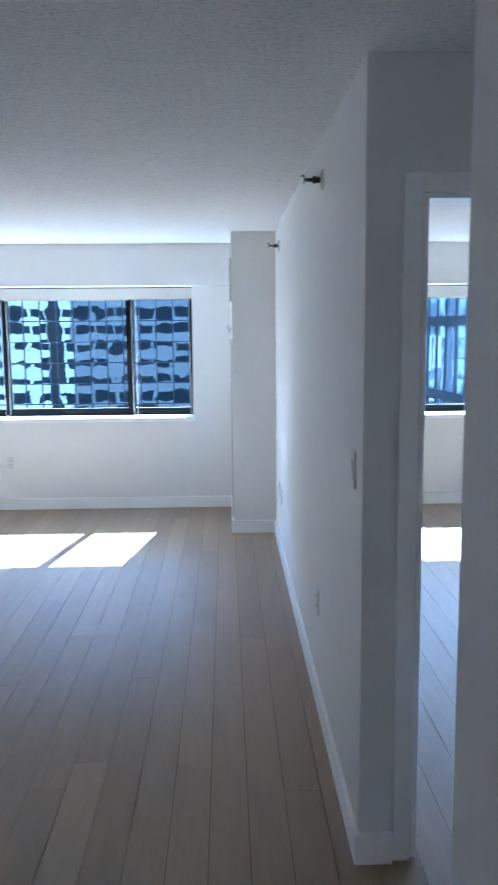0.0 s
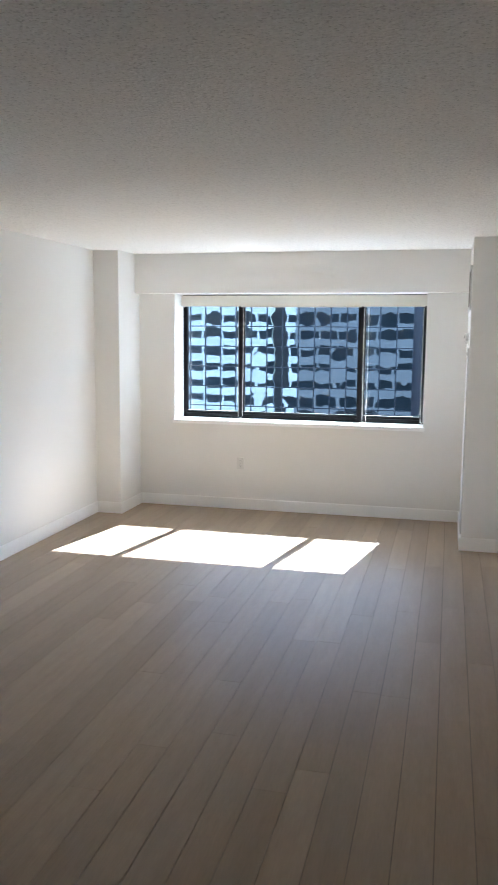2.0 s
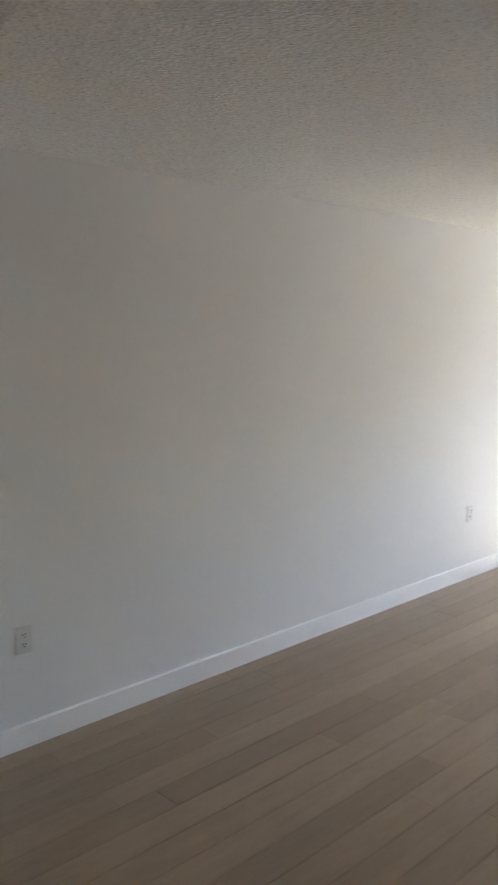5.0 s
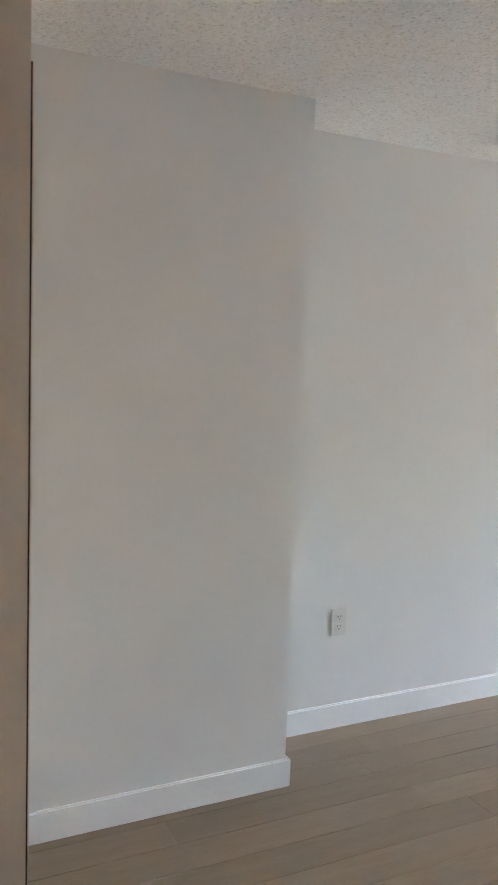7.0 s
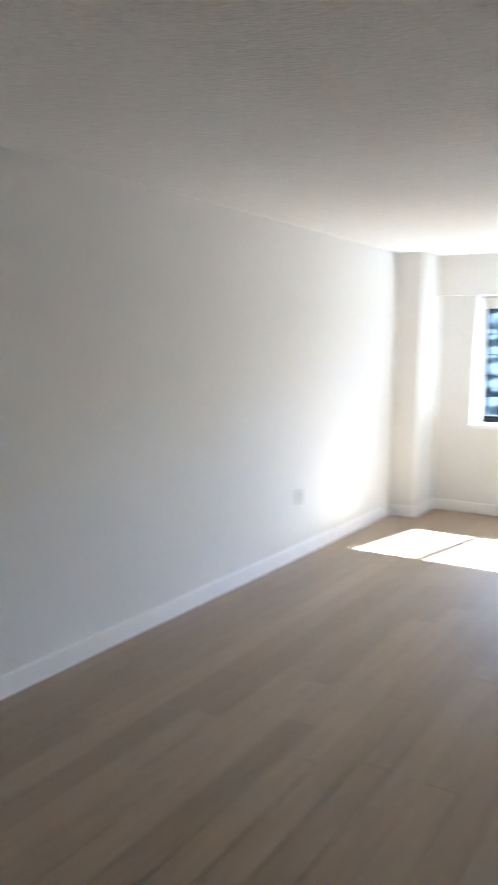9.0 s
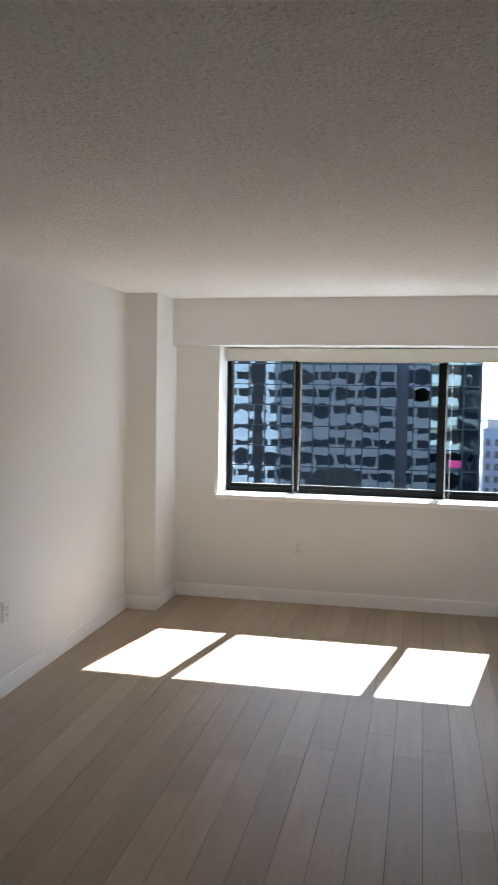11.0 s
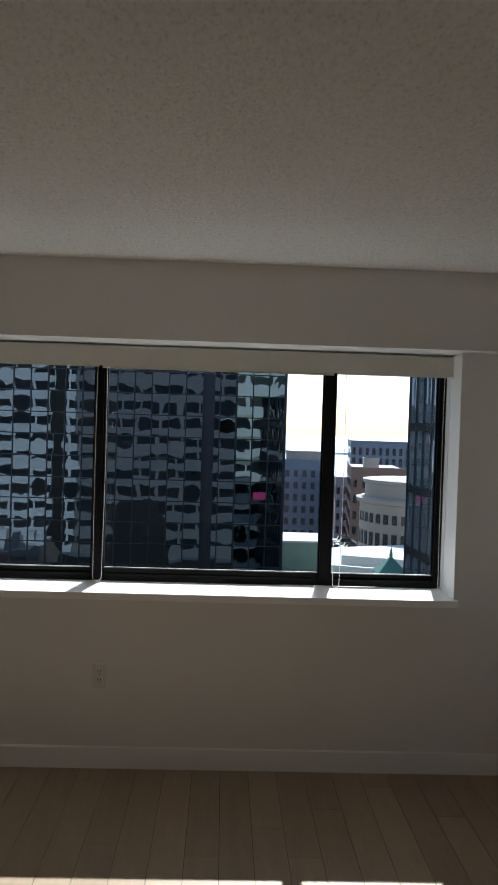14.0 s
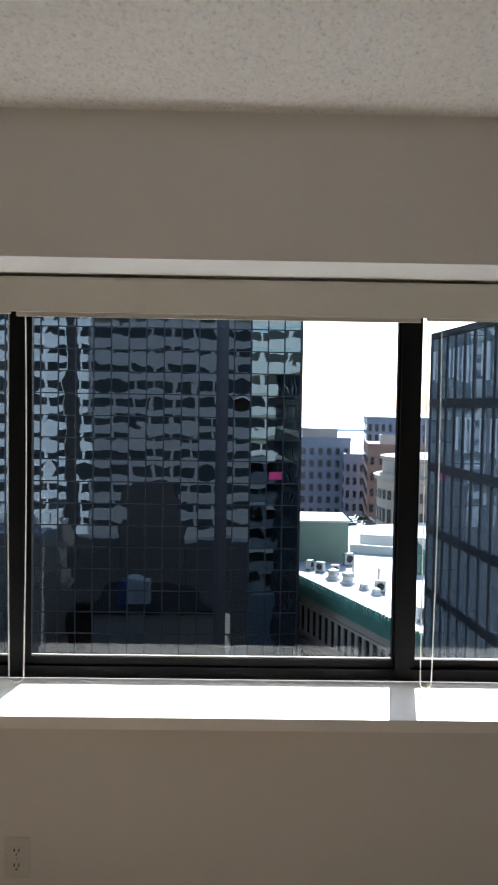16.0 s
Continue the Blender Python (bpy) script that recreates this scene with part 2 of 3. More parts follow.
structure("wall_back", boxes((LEFT - 0.15, 0.13, BACK - 0.12, BACK, 0, H)), WALL, "plain white painted wall behind the hall", "wall")
structure("ceiling", boxes((LEFT - 0.15, EAST + 0.15, BACK - 0.12, 0, H, H + 0.3)), CEILING, "white ceiling sprayed with rough popcorn texture", "ceiling")
structure("column_right", boxes((-0.345, 0, -0.985, 0, 0, H)), WALL, "boxed white column holding the air grille and access panel", "column")
structure("column_left", boxes((LEFT, -3.405, -0.505, 0, 0, H)), WALL, "narrow boxed white column in the corner", "column")
structure("soffit", boxes((-3.405, -0.345, -0.112, 0, 2.04, H)), WALL, "white painted soffit boxed above the window", "soffit")
structure("soffit_bedroom", boxes((0.115, EAST, -0.112, 0, 2.04, H)), WALL, "white painted soffit boxed above the bedroom window", "soffit")
floor = structure("floor", boxes((LEFT - 0.15, EAST + 0.15, BACK - 0.12, 0, -0.3, -0.004)), JOINT, "pale oak plank floor with dark open joints", "floor")

BH, BT = 0.105, 0.015


def skirting(x0, x1, y0, y1):
    bm = boxes((x0, x1, y0, y1, 0, BH))
    top = [e for e in bm.edges if all(v.co.z > BH - 0.001 for v in e.verts)]
    bmesh.ops.bevel(bm, geom=top, offset=0.005, segments=2, affect="EDGES")
    structure("baseboard", bm, TRIM, "white painted flat baseboard along the wall foot", "baseboard")


skirting(-3.405, -0.345, -BT, 0)
skirting(-0.345 - BT, -0.345, -0.985 - BT, -BT)
skirting(-0.345, -BT, -0.985 - BT, -0.985)
skirting(-BT, 0, -5.115 - BT, -0.985)
skirting(0, 0.104, -5.115 - BT, -5.115)
skirting(-3.405, -3.405 + BT, -0.505 - BT, -BT)
skirting(LEFT + BT, -3.405, -0.505 - BT, -0.505)
skirting(LEFT, LEFT + BT, JY + BT, -0.505)
skirting(LEFT, JOG + BT, JY, JY + BT)
skirting(JOG, JOG + BT, -7.256, JY)
skirting(-BT, 0, BACK, -6.1 + BT)
skirting(0, 1.25, -6.1, -6.1 + BT)
skirting(0.115, EAST, -BT, 0)
skirting(0.115, 0.115 + BT, -4.995, -BT)

# door casing and jamb of the open doorway
casing = thing("door_casing", "white painted flat door casing and jamb, doorway open", "door frame", (0.178, -5.115, 0), kind="structure")


def inside(parent, *dims, bevel=0.0):
    bm = boxes(*dims, bevel=bevel)
    bmesh.ops.translate(bm, verts=bm.verts[:], vec=-parent.matrix_basis.translation)
    return bm


part("casing_side", inside(casing, (0.104, 0.158, -5.129, -5.115, 0.012, 2.085), bevel=0.002), TRIM, casing)
part("casing_side", inside(casing, (0.994, 1.056, -5.129, -5.115, 0.012, 2.085), bevel=0.002), TRIM, casing)
part("casing_head", inside(casing, (0.158, 0.994, -5.129, -5.115, 2.031, 2.085), bevel=0.002), TRIM, casing)
part("jamb", inside(casing, (0.162, 0.178, -5.119, -4.991, 0.012, 2.017), bevel=0.001), TRIM, casing)
part("jamb", inside(casing, (0.972, 0.99, -5.119, -4.991, 0.012, 2.017), bevel=0.001), TRIM, casing)
part("jamb_head", inside(casing, (0.162, 0.99, -5.119, -4.991, 2.017, 2.035), bevel=0.001), TRIM, casing)
part("door_stop", inside(casing, (0.178, 0.188, -5.07, -5.035, 0.012, 2.017)), TRIM, casing)


# ---- windows ----
def window_unit(name, o, masts, label):
    """A fixed and two sliding lights in black aluminium; masts are the left edges of the mullions."""
    x0, x1 = o
    w = thing(name, label, "window", (x0, 0.257, 0.85), kind="structure")
    y0, y1, z0, z1 = 0.257, 0.303, 0.85, HEAD
    part("window_frame", inside(w, (x0, x1, y0, y1, z0, z0 + 0.035), (x0, x1, y0, y1, z1 - 0.012, z1),
                                (x0, x0 + 0.036, y0, y1, z0 + 0.035, z1 - 0.012), (x1 - 0.036, x1, y0, y1, z0 + 0.035, z1 - 0.012)), FRAME, w)
    edges = [x0 + 0.036]
    for x in masts:
        part("mullion", inside(w, (x, x + 0.045, y0 - 0.004, y1, z0 + 0.035, z1 - 0.012), (x + 0.045, x + 0.058, y0 + 0.014, y1, z0 + 0.035, z1 - 0.012)), FRAME, w)
        edges += [x, x + 0.058]
    edges.append(x1 - 0.036)
    for n, (a, b) in enumerate(zip(edges[::2], edges[1::2])):
        t, d = 0.007, 0.012 if n == 1 else 0.022
        part("sash", inside(w, (a, b, y0 + d, y1 - 0.008, z0 + 0.035, z0 + 0.06), (a, b, y0 + d, y1 - 0.008, z1 - 0.02, z1 - 0.012),
                            (a, a + t, y0 + d, y1 - 0.008, z0 + 0.06, z1 - 0.02), (b - t, b, y0 + d, y1 - 0.008, z0 + 0.06, z1 - 0.02)), FRAME, w)
        pane = part("pane", inside(w, (a + t, b - t, 0.282, 0.286, z0 + 0.06, z1 - 0.02)), PANE, w, "clear glass pane")
        pane.visible_shadow = False
        # Pale strip stands for the sill mirrored along the pane's foot.
        part("sill_reflection", inside(w, (a + t, b - t, 0.275, 0.281, z0 + 0.06, z0 + 0.065)), GREYPAINT, w, "thin pale strip for the sill's reflection")
    s = structure(name + "_sill", boxes((x0 - 0.012, x1 + 0.012, -0.042, -0.0005, 0.815, 0.848), (x0, x1, -0.0005, 0.257, SILL, 0.848)), TRIM,
                  "white painted window sill, sunlit", "window sill")
    return w


window_unit("window_1", O1, (-2.487, -1.322), "wide three-light window in black aluminium frames")
window_unit("window_2", O2, (1.35, 2.2), "wide three-light bedroom window in black aluminium frames")


def cord_loop(blind, x, gap, y, top, foot):
    """A hanging bead chain: two strands joined by a round bend, as a string of short beads."""
    bm = bmesh.new()
    r, run = gap / 2, []
    z = top
    while z > foot + r:
        run.append((x, z))
        z -= 0.0065
    for k in range(9):
        a = math.pi * k / 8
        run.append((x + r - r * math.cos(a), foot + r - r * 1.0 * math.sin(a)))
    z = foot + r
    while z < top:
        run.append((x + gap, z))
        z += 0.0065
    for n, (a, c) in enumerate(run):
        sway = 0.006 * math.sin((c - foot) * 2.4) * (1 if a > x + r else -0.6)
        bmesh.ops.create_icosphere(bm, subdivisions=1, radius=0.0024, matrix=Matrix.Translation((a + sway, y, c)) @ Matrix.Diagonal((1, 1, 1.35, 1)))
    bmesh.ops.translate(bm, verts=bm.verts[:], vec=-blind.matrix_basis.translation)
    return part("bead_chain", bm, BEAD, blind, "looped white bead chain", smooth=True)


def roller_blind(o, masts, cords):
    x0, x1 = o
    b = thing("roller_blind", "cream roller blind rolled up behind a flat fascia", "blind", (x0, 0.15, 1.93))
    part("fascia", inside(b, (x0 + 0.02, x1 - 0.005, 0.135, 0.141, 1.931, 2.024), bevel=0.0015), FABRIC, b)
    part("cassette", inside(b, (x0 + 0.02, x1 - 0.005, 0.142, 0.235, 2.01, 2.03)), FABRIC, b)
    part("end_cap", inside(b, (x1 - 0.005, x1 - 0.001, 0.135, 0.235, 1.926, 2.03)), PLASTIC, b)
    part("end_cap", inside(b, (x0 + 0.016, x0 + 0.02, 0.135, 0.235, 1.926, 2.03)), PLASTIC, b)
    edges = [x0 + 0.03, *[m + 0.04 for m in masts], x1 - 0.015]
    for n, (a, c) in enumerate(zip(edges, edges[1:])):
        bm = bmesh.new()
        lathe(bm, [(0.028, a + 0.006), (0.028, c - 0.006)], pose(0, 0.19, 1.975, 0, 90, 0), 16)
        bmesh.ops.translate(bm, verts=bm.verts[:], vec=-b.matrix_basis.translation)
        part("roll", bm, FABRIC, b, smooth=True)
        low = 1.926 - 0.006 * (n == 1)
        part("hem_bar", inside(b, (a + 0.008, c - 0.008, 0.158, 0.166, low, low + 0.022), bevel=0.002), FABRIC, b)
    for x, gap, foot in cords:
        cord_loop(b, x, gap, 0.175, 1.95, foot)


roller_blind(O1, (-2.487, -1.322), ((-2.462, 0.042, 0.862), (-1.262, 0.032, 0.856), (-0.728, 0.02, 0.866)))
roller_blind(O2, (1.35, 2.2), ((1.37, 0.04, 0.862),))


# ---- wall plates ----
def outlet(name, spot, turn, label, kind="duplex"):
    """A cover plate with its inserts, built facing -y and turned about z."""
    o = thing(name, label, "outlet" if kind != "switch" else "switch", group="wall plates")
    part("plate", boxes((-0.035, 0.035, -0.0075, 0, -0.0575, 0.0575), bevel=0.0022), PLASTIC, o)
    if kind == "duplex":
        for z in (-0.0205, 0.0205):
            r = part("receptacle", boxes((-0.0165, 0.0165, -0.0095, -0.005, z - 0.0145, z + 0.0145), bevel=0.002), PLASTIC, o)
            for x in (-0.0063, 0.0063):
                part("slot", boxes((x - 0.0016, x + 0.0016, -0.0101, -0.009, z - 0.001, z + 0.008)), SLOT, r)
            part("ground_hole", boxes((-0.0025, 0.0025, -0.0101, -0.009, z - 0.0105, z - 0.006)), SLOT, r)
        for z in (0,):
            part("screw", boxes((-0.003, 0.003, -0.0075, -0.0055, z - 0.003, z + 0.003), bevel=0.0008), CHROME, o)
    elif kind == "switch":
        bm = boxes((-0.0165, 0.0165, -0.009, -0.005, -0.033, 0.033), bevel=0.0012)
        for v in bm.verts:
            v.co.y -= 0.004 * max(0, v.co.z / 0.033)
        part("rocker", bm, PLASTIC, o)
    else:
        part("jack", boxes((-0.008, 0.008, -0.0085, -0.005, -0.008, 0.008), bevel=0.001), SLOT, o, "dark cable jack")
    o.matrix_basis = pose(*spot, 0, 0, turn)
    return o


outlet("power_outlet", (-2.389, 0, 0.442), 0, "white duplex power outlet below the window")
outlet("power_outlet", (LEFT, -2.33, 0.46), 90, "white duplex power outlet on the long wall")
outlet("power_outlet", (LEFT, -5.735, 0.46), 90, "white duplex power outlet near the wall jog")
outlet("power_outlet", (0, -1.47, 0.45), -90, "white duplex power outlet beside the column")
outlet("cable_outlet", (0, -1.68, 0.445), -90, "white cable plate with a dark jack", kind="jack")
outlet("power_outlet", (0, -3.99, 0.46), -90, "white duplex power outlet on the partition")
outlet("light_switch", (0, -4.965, 1.225), -90, "white rocker light switch by the partition's end", kind="switch")


def sprinkler(y):
    """A sidewall sprinkler head: escutcheon, body, two frame arms and a deflector."""
    s = thing("sprinkler_head", "dark metal sidewall fire sprinkler head on the partition", "sprinkler", (0, y, 2.243), group="sprinklers")
    m = pose(0, 0, 0, 0, -90, 0)
    bm = bmesh.new()
    lathe(bm, [(0.041, 0), (0.041, 0.004), (0.034, 0.010), (0.020, 0.012)], m, 24)
    part("escutcheon", bm, CHROME, s, smooth=True)
    bm = bmesh.new()
    lathe(bm, [(0.012, 0.012), (0.012, 0.030), (0.015, 0.031), (0.015, 0.040), (0.010, 0.042)], m, 14)
    part("body", bm, BRONZE, s)
    for side in (-1, 1):
        bm = bmesh.new()
        run = [(-0.036 - 0.036 * k / 8, side * 0.019 * math.sin(math.pi * (0.12 + 0.84 * k / 8))) for k in range(9)]
        for (a, u), (c, w) in zip(run, run[1:]):
            add_box(bm, c - 0.001, a + 0.001, min(u, w) - 0.0026, max(u, w) + 0.0026, -0.004, 0.004)
        part("frame_arm", bm, BRONZE, s)
    bm = bmesh.new()
    lathe(bm, [(0.0026, 0.040), (0.0026, 0.070)], m, 8)
    part("bulb", bm, SLOT, s, "dark glass bulb")
    part("deflector", boxes((-0.077, -0.0735, -0.019, 0.019, -0.014, 0.014), (-0.088, -0.0735, -0.017, 0.017, 0.014, 0.0165), bevel=0.0006), BRONZE, s)


sprinkler(-4.11)
sprinkler(-1.49)

# ---- on the column: grille, thermostat, access panel ----
FX = -0.345
grille = thing("air_grille", "pale metal air return grille with vertical dark louvres", "vent", (FX, -0.645, 2.035))
GY0, GY1, GZ0, GZ1 = -0.905, -0.39, 1.868, 2.205
part("grille_frame", inside(grille, (FX - 0.012, FX, GY0, GY1, GZ0, GZ0 + 0.03), (FX - 0.012, FX, GY0, GY1, GZ1 - 0.03, GZ1),
                            (FX - 0.012, FX, GY0, GY0 + 0.03, GZ0 + 0.03, GZ1 - 0.03), (FX - 0.012, FX, GY1 - 0.03, GY1, GZ0 + 0.03, GZ1 - 0.03)), GREYPAINT, grille)
part("backing", inside(grille, (FX - 0.002, FX, GY0 + 0.03, GY1 - 0.03, GZ0 + 0.03, GZ1 - 0.03)), DARK, grille)
for k in range(26):
    y = GY0 + 0.04 + k * (GY1 - GY0 - 0.08) / 25
    part("slat", inside(grille, (FX - 0.011, FX - 0.003, y - 0.002, y + 0.002, GZ0 + 0.03, GZ1 - 0.03)), LOUVRE, grille)
for y, z in ((GY0 + 0.015, GZ0 + 0.015), (GY1 - 0.015, GZ0 + 0.015), (GY0 + 0.015, GZ1 - 0.015), (GY1 - 0.015, GZ1 - 0.015)):
    part("screw", inside(grille, (FX - 0.0135, FX - 0.0115, y - 0.003, y + 0.003, z - 0.003, z + 0.003)), CHROME, grille)

stat = thing("thermostat", "small white thermostat with a grey display", "thermostat", (FX, -0.66, 1.656))
def on_column(profile, y, z, tall=1.0):
    bm = bmesh.new()
    lathe(bm, profile, pose(0, 0, 0, 0, -90, 0), 28)
    for v in bm.verts:
        v.co = Vector((v.co.x, v.co.y + y + 0.66, v.co.z * tall + z - 1.656))
    return bm


part("back_plate", on_column([(0.046, 0.0), (0.046, 0.004), (0.042, 0.007)], -0.70, 1.656, 1.35), PLASTIC, stat)
part("dial", on_column([(0.030, 0.007), (0.030, 0.020), (0.026, 0.024)], -0.70, 1.656), GREYPAINT, stat, "round grey dial")
part("housing", inside(stat, (FX - 0.032, FX, -0.648, -0.585, 1.608, 1.69), bevel=0.005), PLASTIC, stat)
part("display", inside(stat, (FX - 0.0345, FX - 0.0315, -0.64, -0.60, 1.648, 1.676), bevel=0.0005), SLOT, stat, "dark grey display")
part("button", inside(stat, (FX - 0.0345, FX - 0.0315, -0.635, -0.605, 1.622, 1.632), bevel=0.0005), GREYPAINT, stat)

access = thing("access_panel", "tall pale grey metal access panel in a frame", "access panel", (FX, -0.70, 0.84))
PY0, PY1, PZ0, PZ1 = -0.945, -0.455, 0.118, 1.575
part("panel_frame", inside(access, (FX - 0.010, FX, PY0, PY1, PZ0, PZ0 + 0.035), (FX - 0.010, FX, PY0, PY1, PZ1 - 0.035, PZ1),
                           (FX - 0.010, FX, PY0, PY0 + 0.035, PZ0 + 0.035, PZ1 - 0.035), (FX - 0.010, FX, PY1 - 0.035, PY1, PZ0 + 0.035, PZ1 - 0.035)), GREYPAINT, access)
part("dark_gap", inside(access, (FX - 0.002, FX, PY0 + 0.035, PY1 - 0.035, PZ0 + 0.035, PZ1 - 0.035)), DARK, access)
part("panel_door", inside(access, (FX - 0.008, FX - 0.002, PY0 + 0.056, PY1 - 0.052, PZ0 + 0.055, PZ1 - 0.066), bevel=0.001), PANELGREY, access)

# tall kitchen cabinet beside the wall jog: beige faces, dark strip at the edge
cab = thing("tall_cabinet", "tall beige cabinet with a dark strip at its edge", "cabinet", (-2.8, -7.6, 0))
part("carcass", inside(cab, (-3.30, -2.3, -7.92, -7.263, 0.0, H - 0.003)), BEIGE, cab)
part("edge_strip", inside(cab, (-3.29, -2.303, -7.263, -7.2595, 0.1, 2.03)), SLOT, cab, "dark strip behind the door")
part("door", inside(cab, (-3.30, -2.306, -7.2595, -7.2565, 0.1, 2.03)), BEIGE, cab)


# ---- outside ----
GZ = -40.0
structure("ground", boxes((-900, 900, -700, 420, GZ - 1, GZ)), GROUND, "dark city ground far below", "ground")
structure("water", boxes((-4500, 4500, 420.5, 4800, GZ - 2, GZ - 0.6)), SEA, "harbour water reaching the horizon, haze put into its pale colour", "water")
structure("far_shore", boxes((-700, 1500, 1290, 1320, GZ - 1, GZ + 2.5)), LAND, "low strip of land across the harbour, paled for haze", "backdrop")
structure("far_hills", boxes((-900, 60, 2100, 2150, GZ - 1, GZ + 9), (-500, 30, 2080, 2099, GZ - 1, GZ + 14)), LAND, "low hills beyond the water, paled for haze", "backdrop")


def curtain_wall(tower, m, cols, rows, w, h, z0, glass, parts, group=""):
    """A grid of slightly dished panes between mullions, in the plane y = 0 of m, facing -y, x to the right."""
    def dished(sag):
        bm = bmesh.new()
        bmesh.ops.create_grid(bm, x_segments=4, y_segments=4, size=0.5)
        for v in bm.verts:
            u, q = v.co.x, v.co.y
            v.co = Vector((u * (w - 0.09), sag * (1 - 4 * u * u) * (1 - 4 * q * q), q * (h - 0.09)))
        me = bpy.data.meshes.new("pane")
        for f in bm.faces:
            f.smooth = True
            f.normal_update()
            if f.normal.y > 0:
                f.normal_flip()
        bm.to_mesh(me)
        bm.free()
        me.materials.append(glass)
        return me
    kinds = [dished(s) for s in (0.0024, -0.0016, 0.0042, 0.0006)]
    rng = random.Random(len(parts) + cols)
    rest = bmesh.new()
    for c in range(cols):
        for r in range(rows):
            spot = m @ Matrix.Translation(((c + 0.5) * w, 0, z0 + (r + 0.5) * h)) @ pose(0, 0, 0, rng.gauss(0, 0.055), 0, rng.gauss(0, 0.09))
            if c in parts:
                p = new("pane", rng.choice(kinds))
                p.parent = tower
                p.matrix_basis = tower.matrix_basis.inverted() @ spot
            else:
                add_box(rest, -w / 2 + 0.05, w / 2 - 0.05, 0, 0.02, -h / 2 + 0.05, h / 2 - 0.05, m=tower.matrix_basis.inverted() @ spot)
    if len(rest.verts):
        tagged(part("far_panes", rest, glass, tower), kind="stuff")
    else:
        rest.free()
    for c in range(cols + 1):
        part("mullion", boxes((c * w - 0.05, c * w + 0.05, -0.09, 0.1, z0, z0 + rows * h), m=tower.matrix_basis.inverted() @ m), MULLION, tower)
    for r in range(rows + 1):
        z = z0 + r * h
        part("transom", boxes((0, cols * w, -0.06, 0.1, z - 0.045, z + 0.045), m=tower.matrix_basis.inverted() @ m), MULLION, tower)


def tower_body(tower, *dims, m=Matrix.Identity(4)):
    part("body", boxes(*dims, m=tower.matrix_basis.inverted() @ m), MULLION, tower)


# dark glass office tower across the street
TY, TX, TZ = 67.0, 2.2, -25.95
t1 = thing("glass_office_tower", "dark mirrored glass office tower with wavy reflecting panes", "building", (-20, TY, GZ))
PW, PH = 1.5, 1.885
tower_body(t1, (-62, TX - 4.9, TY + 0.15, TY + 30, GZ, 30), (TX - 4.9, TX + 1.1, TY + 2.6, TY + 30, GZ, 30))
curtain_wall(t1, pose(TX - 5.9 - 34 * PW, TY, 0), 34, 22, PW, PH, TZ, MIRROR, set(range(21, 34)))
part("corner_pier", boxes((TX - 5.85, TX - 3.0, TY + 0.35, TY + 2.4, GZ, 30), m=t1.matrix_basis.inverted()), MULLION, t1)
curtain_wall(t1, pose(TX - 5.85, TY + 0.2, 0), 2, 22, 1.42, PH, TZ, MIRROR, {0, 1})
curtain_wall(t1, pose(TX - 2.95, TY + 0.1, 0, 0, 0, 5), 3, 22, 1.42, PH, TZ, MIRROR_PALE, {0, 1, 2})
part("pink_banner", boxes((TX - 1.3, TX - 0.2, TY + 0.1, TY + 0.14, -4.85, -4.2), m=t1.matrix_basis.inverted()), PINK, t1, "bright pink banner behind the glass")
curtain_wall(t1, pose(TX + 1.42, TY + 1.1, 0, 0, 0, 93), 10, 22, 1.5, PH, TZ, MIRROR, set())

# lower glass block on the other side of the gap
t2 = thing("grey_glass_office_block", "grey glass office block with blue-grey spandrel bands", "building", (9, 45, GZ))
M2 = pose(10.4, 49.0, -1.0, 0, 0, -90 + 4.8)
curtain_wall(t2, M2, 24, 10, 1.45, 4.0, -33.1, MIRROR_GREY, set(range(14)))
for k in range(10):
    z = -33.1 + 4.0 * k
    part("spandrel", boxes((0, 35, -0.12, 0.1, z - 0.27, z + 0.27), m=t2.matrix_basis.inverted() @ M2), SPANDREL, t2)
part("body", boxes((0.1, 35, 0.6, 24, GZ, 6.5), m=t2.matrix_basis.inverted() @ M2), MULLION, t2)
part("parapet", boxes((0, 35, -0.1, 0.5, 6.9, 7.25), m=t2.matrix_basis.inverted() @ M2), SPANDREL, t2)
# White strips paint in bright sky seen through the top storeys' glass.
strip_rng = random.Random(11)
for storey in (9, 10):
    for k in range(26):
        if strip_rng.random() < 0.45:
            x, z = 0.35 + k * 0.72, -33.1 + 4.0 * storey
            wide = strip_rng.choice((0.16, 0.28, 0.4))
            part("sky_strip", boxes((x, x + wide, -0.03, -0.012, z - 2.9 + strip_rng.uniform(0, 0.4), z - 0.8), m=t2.matrix_basis.inverted() @ M2), CONCRETE, t2, "white strip painted in for sky seen through the glass")


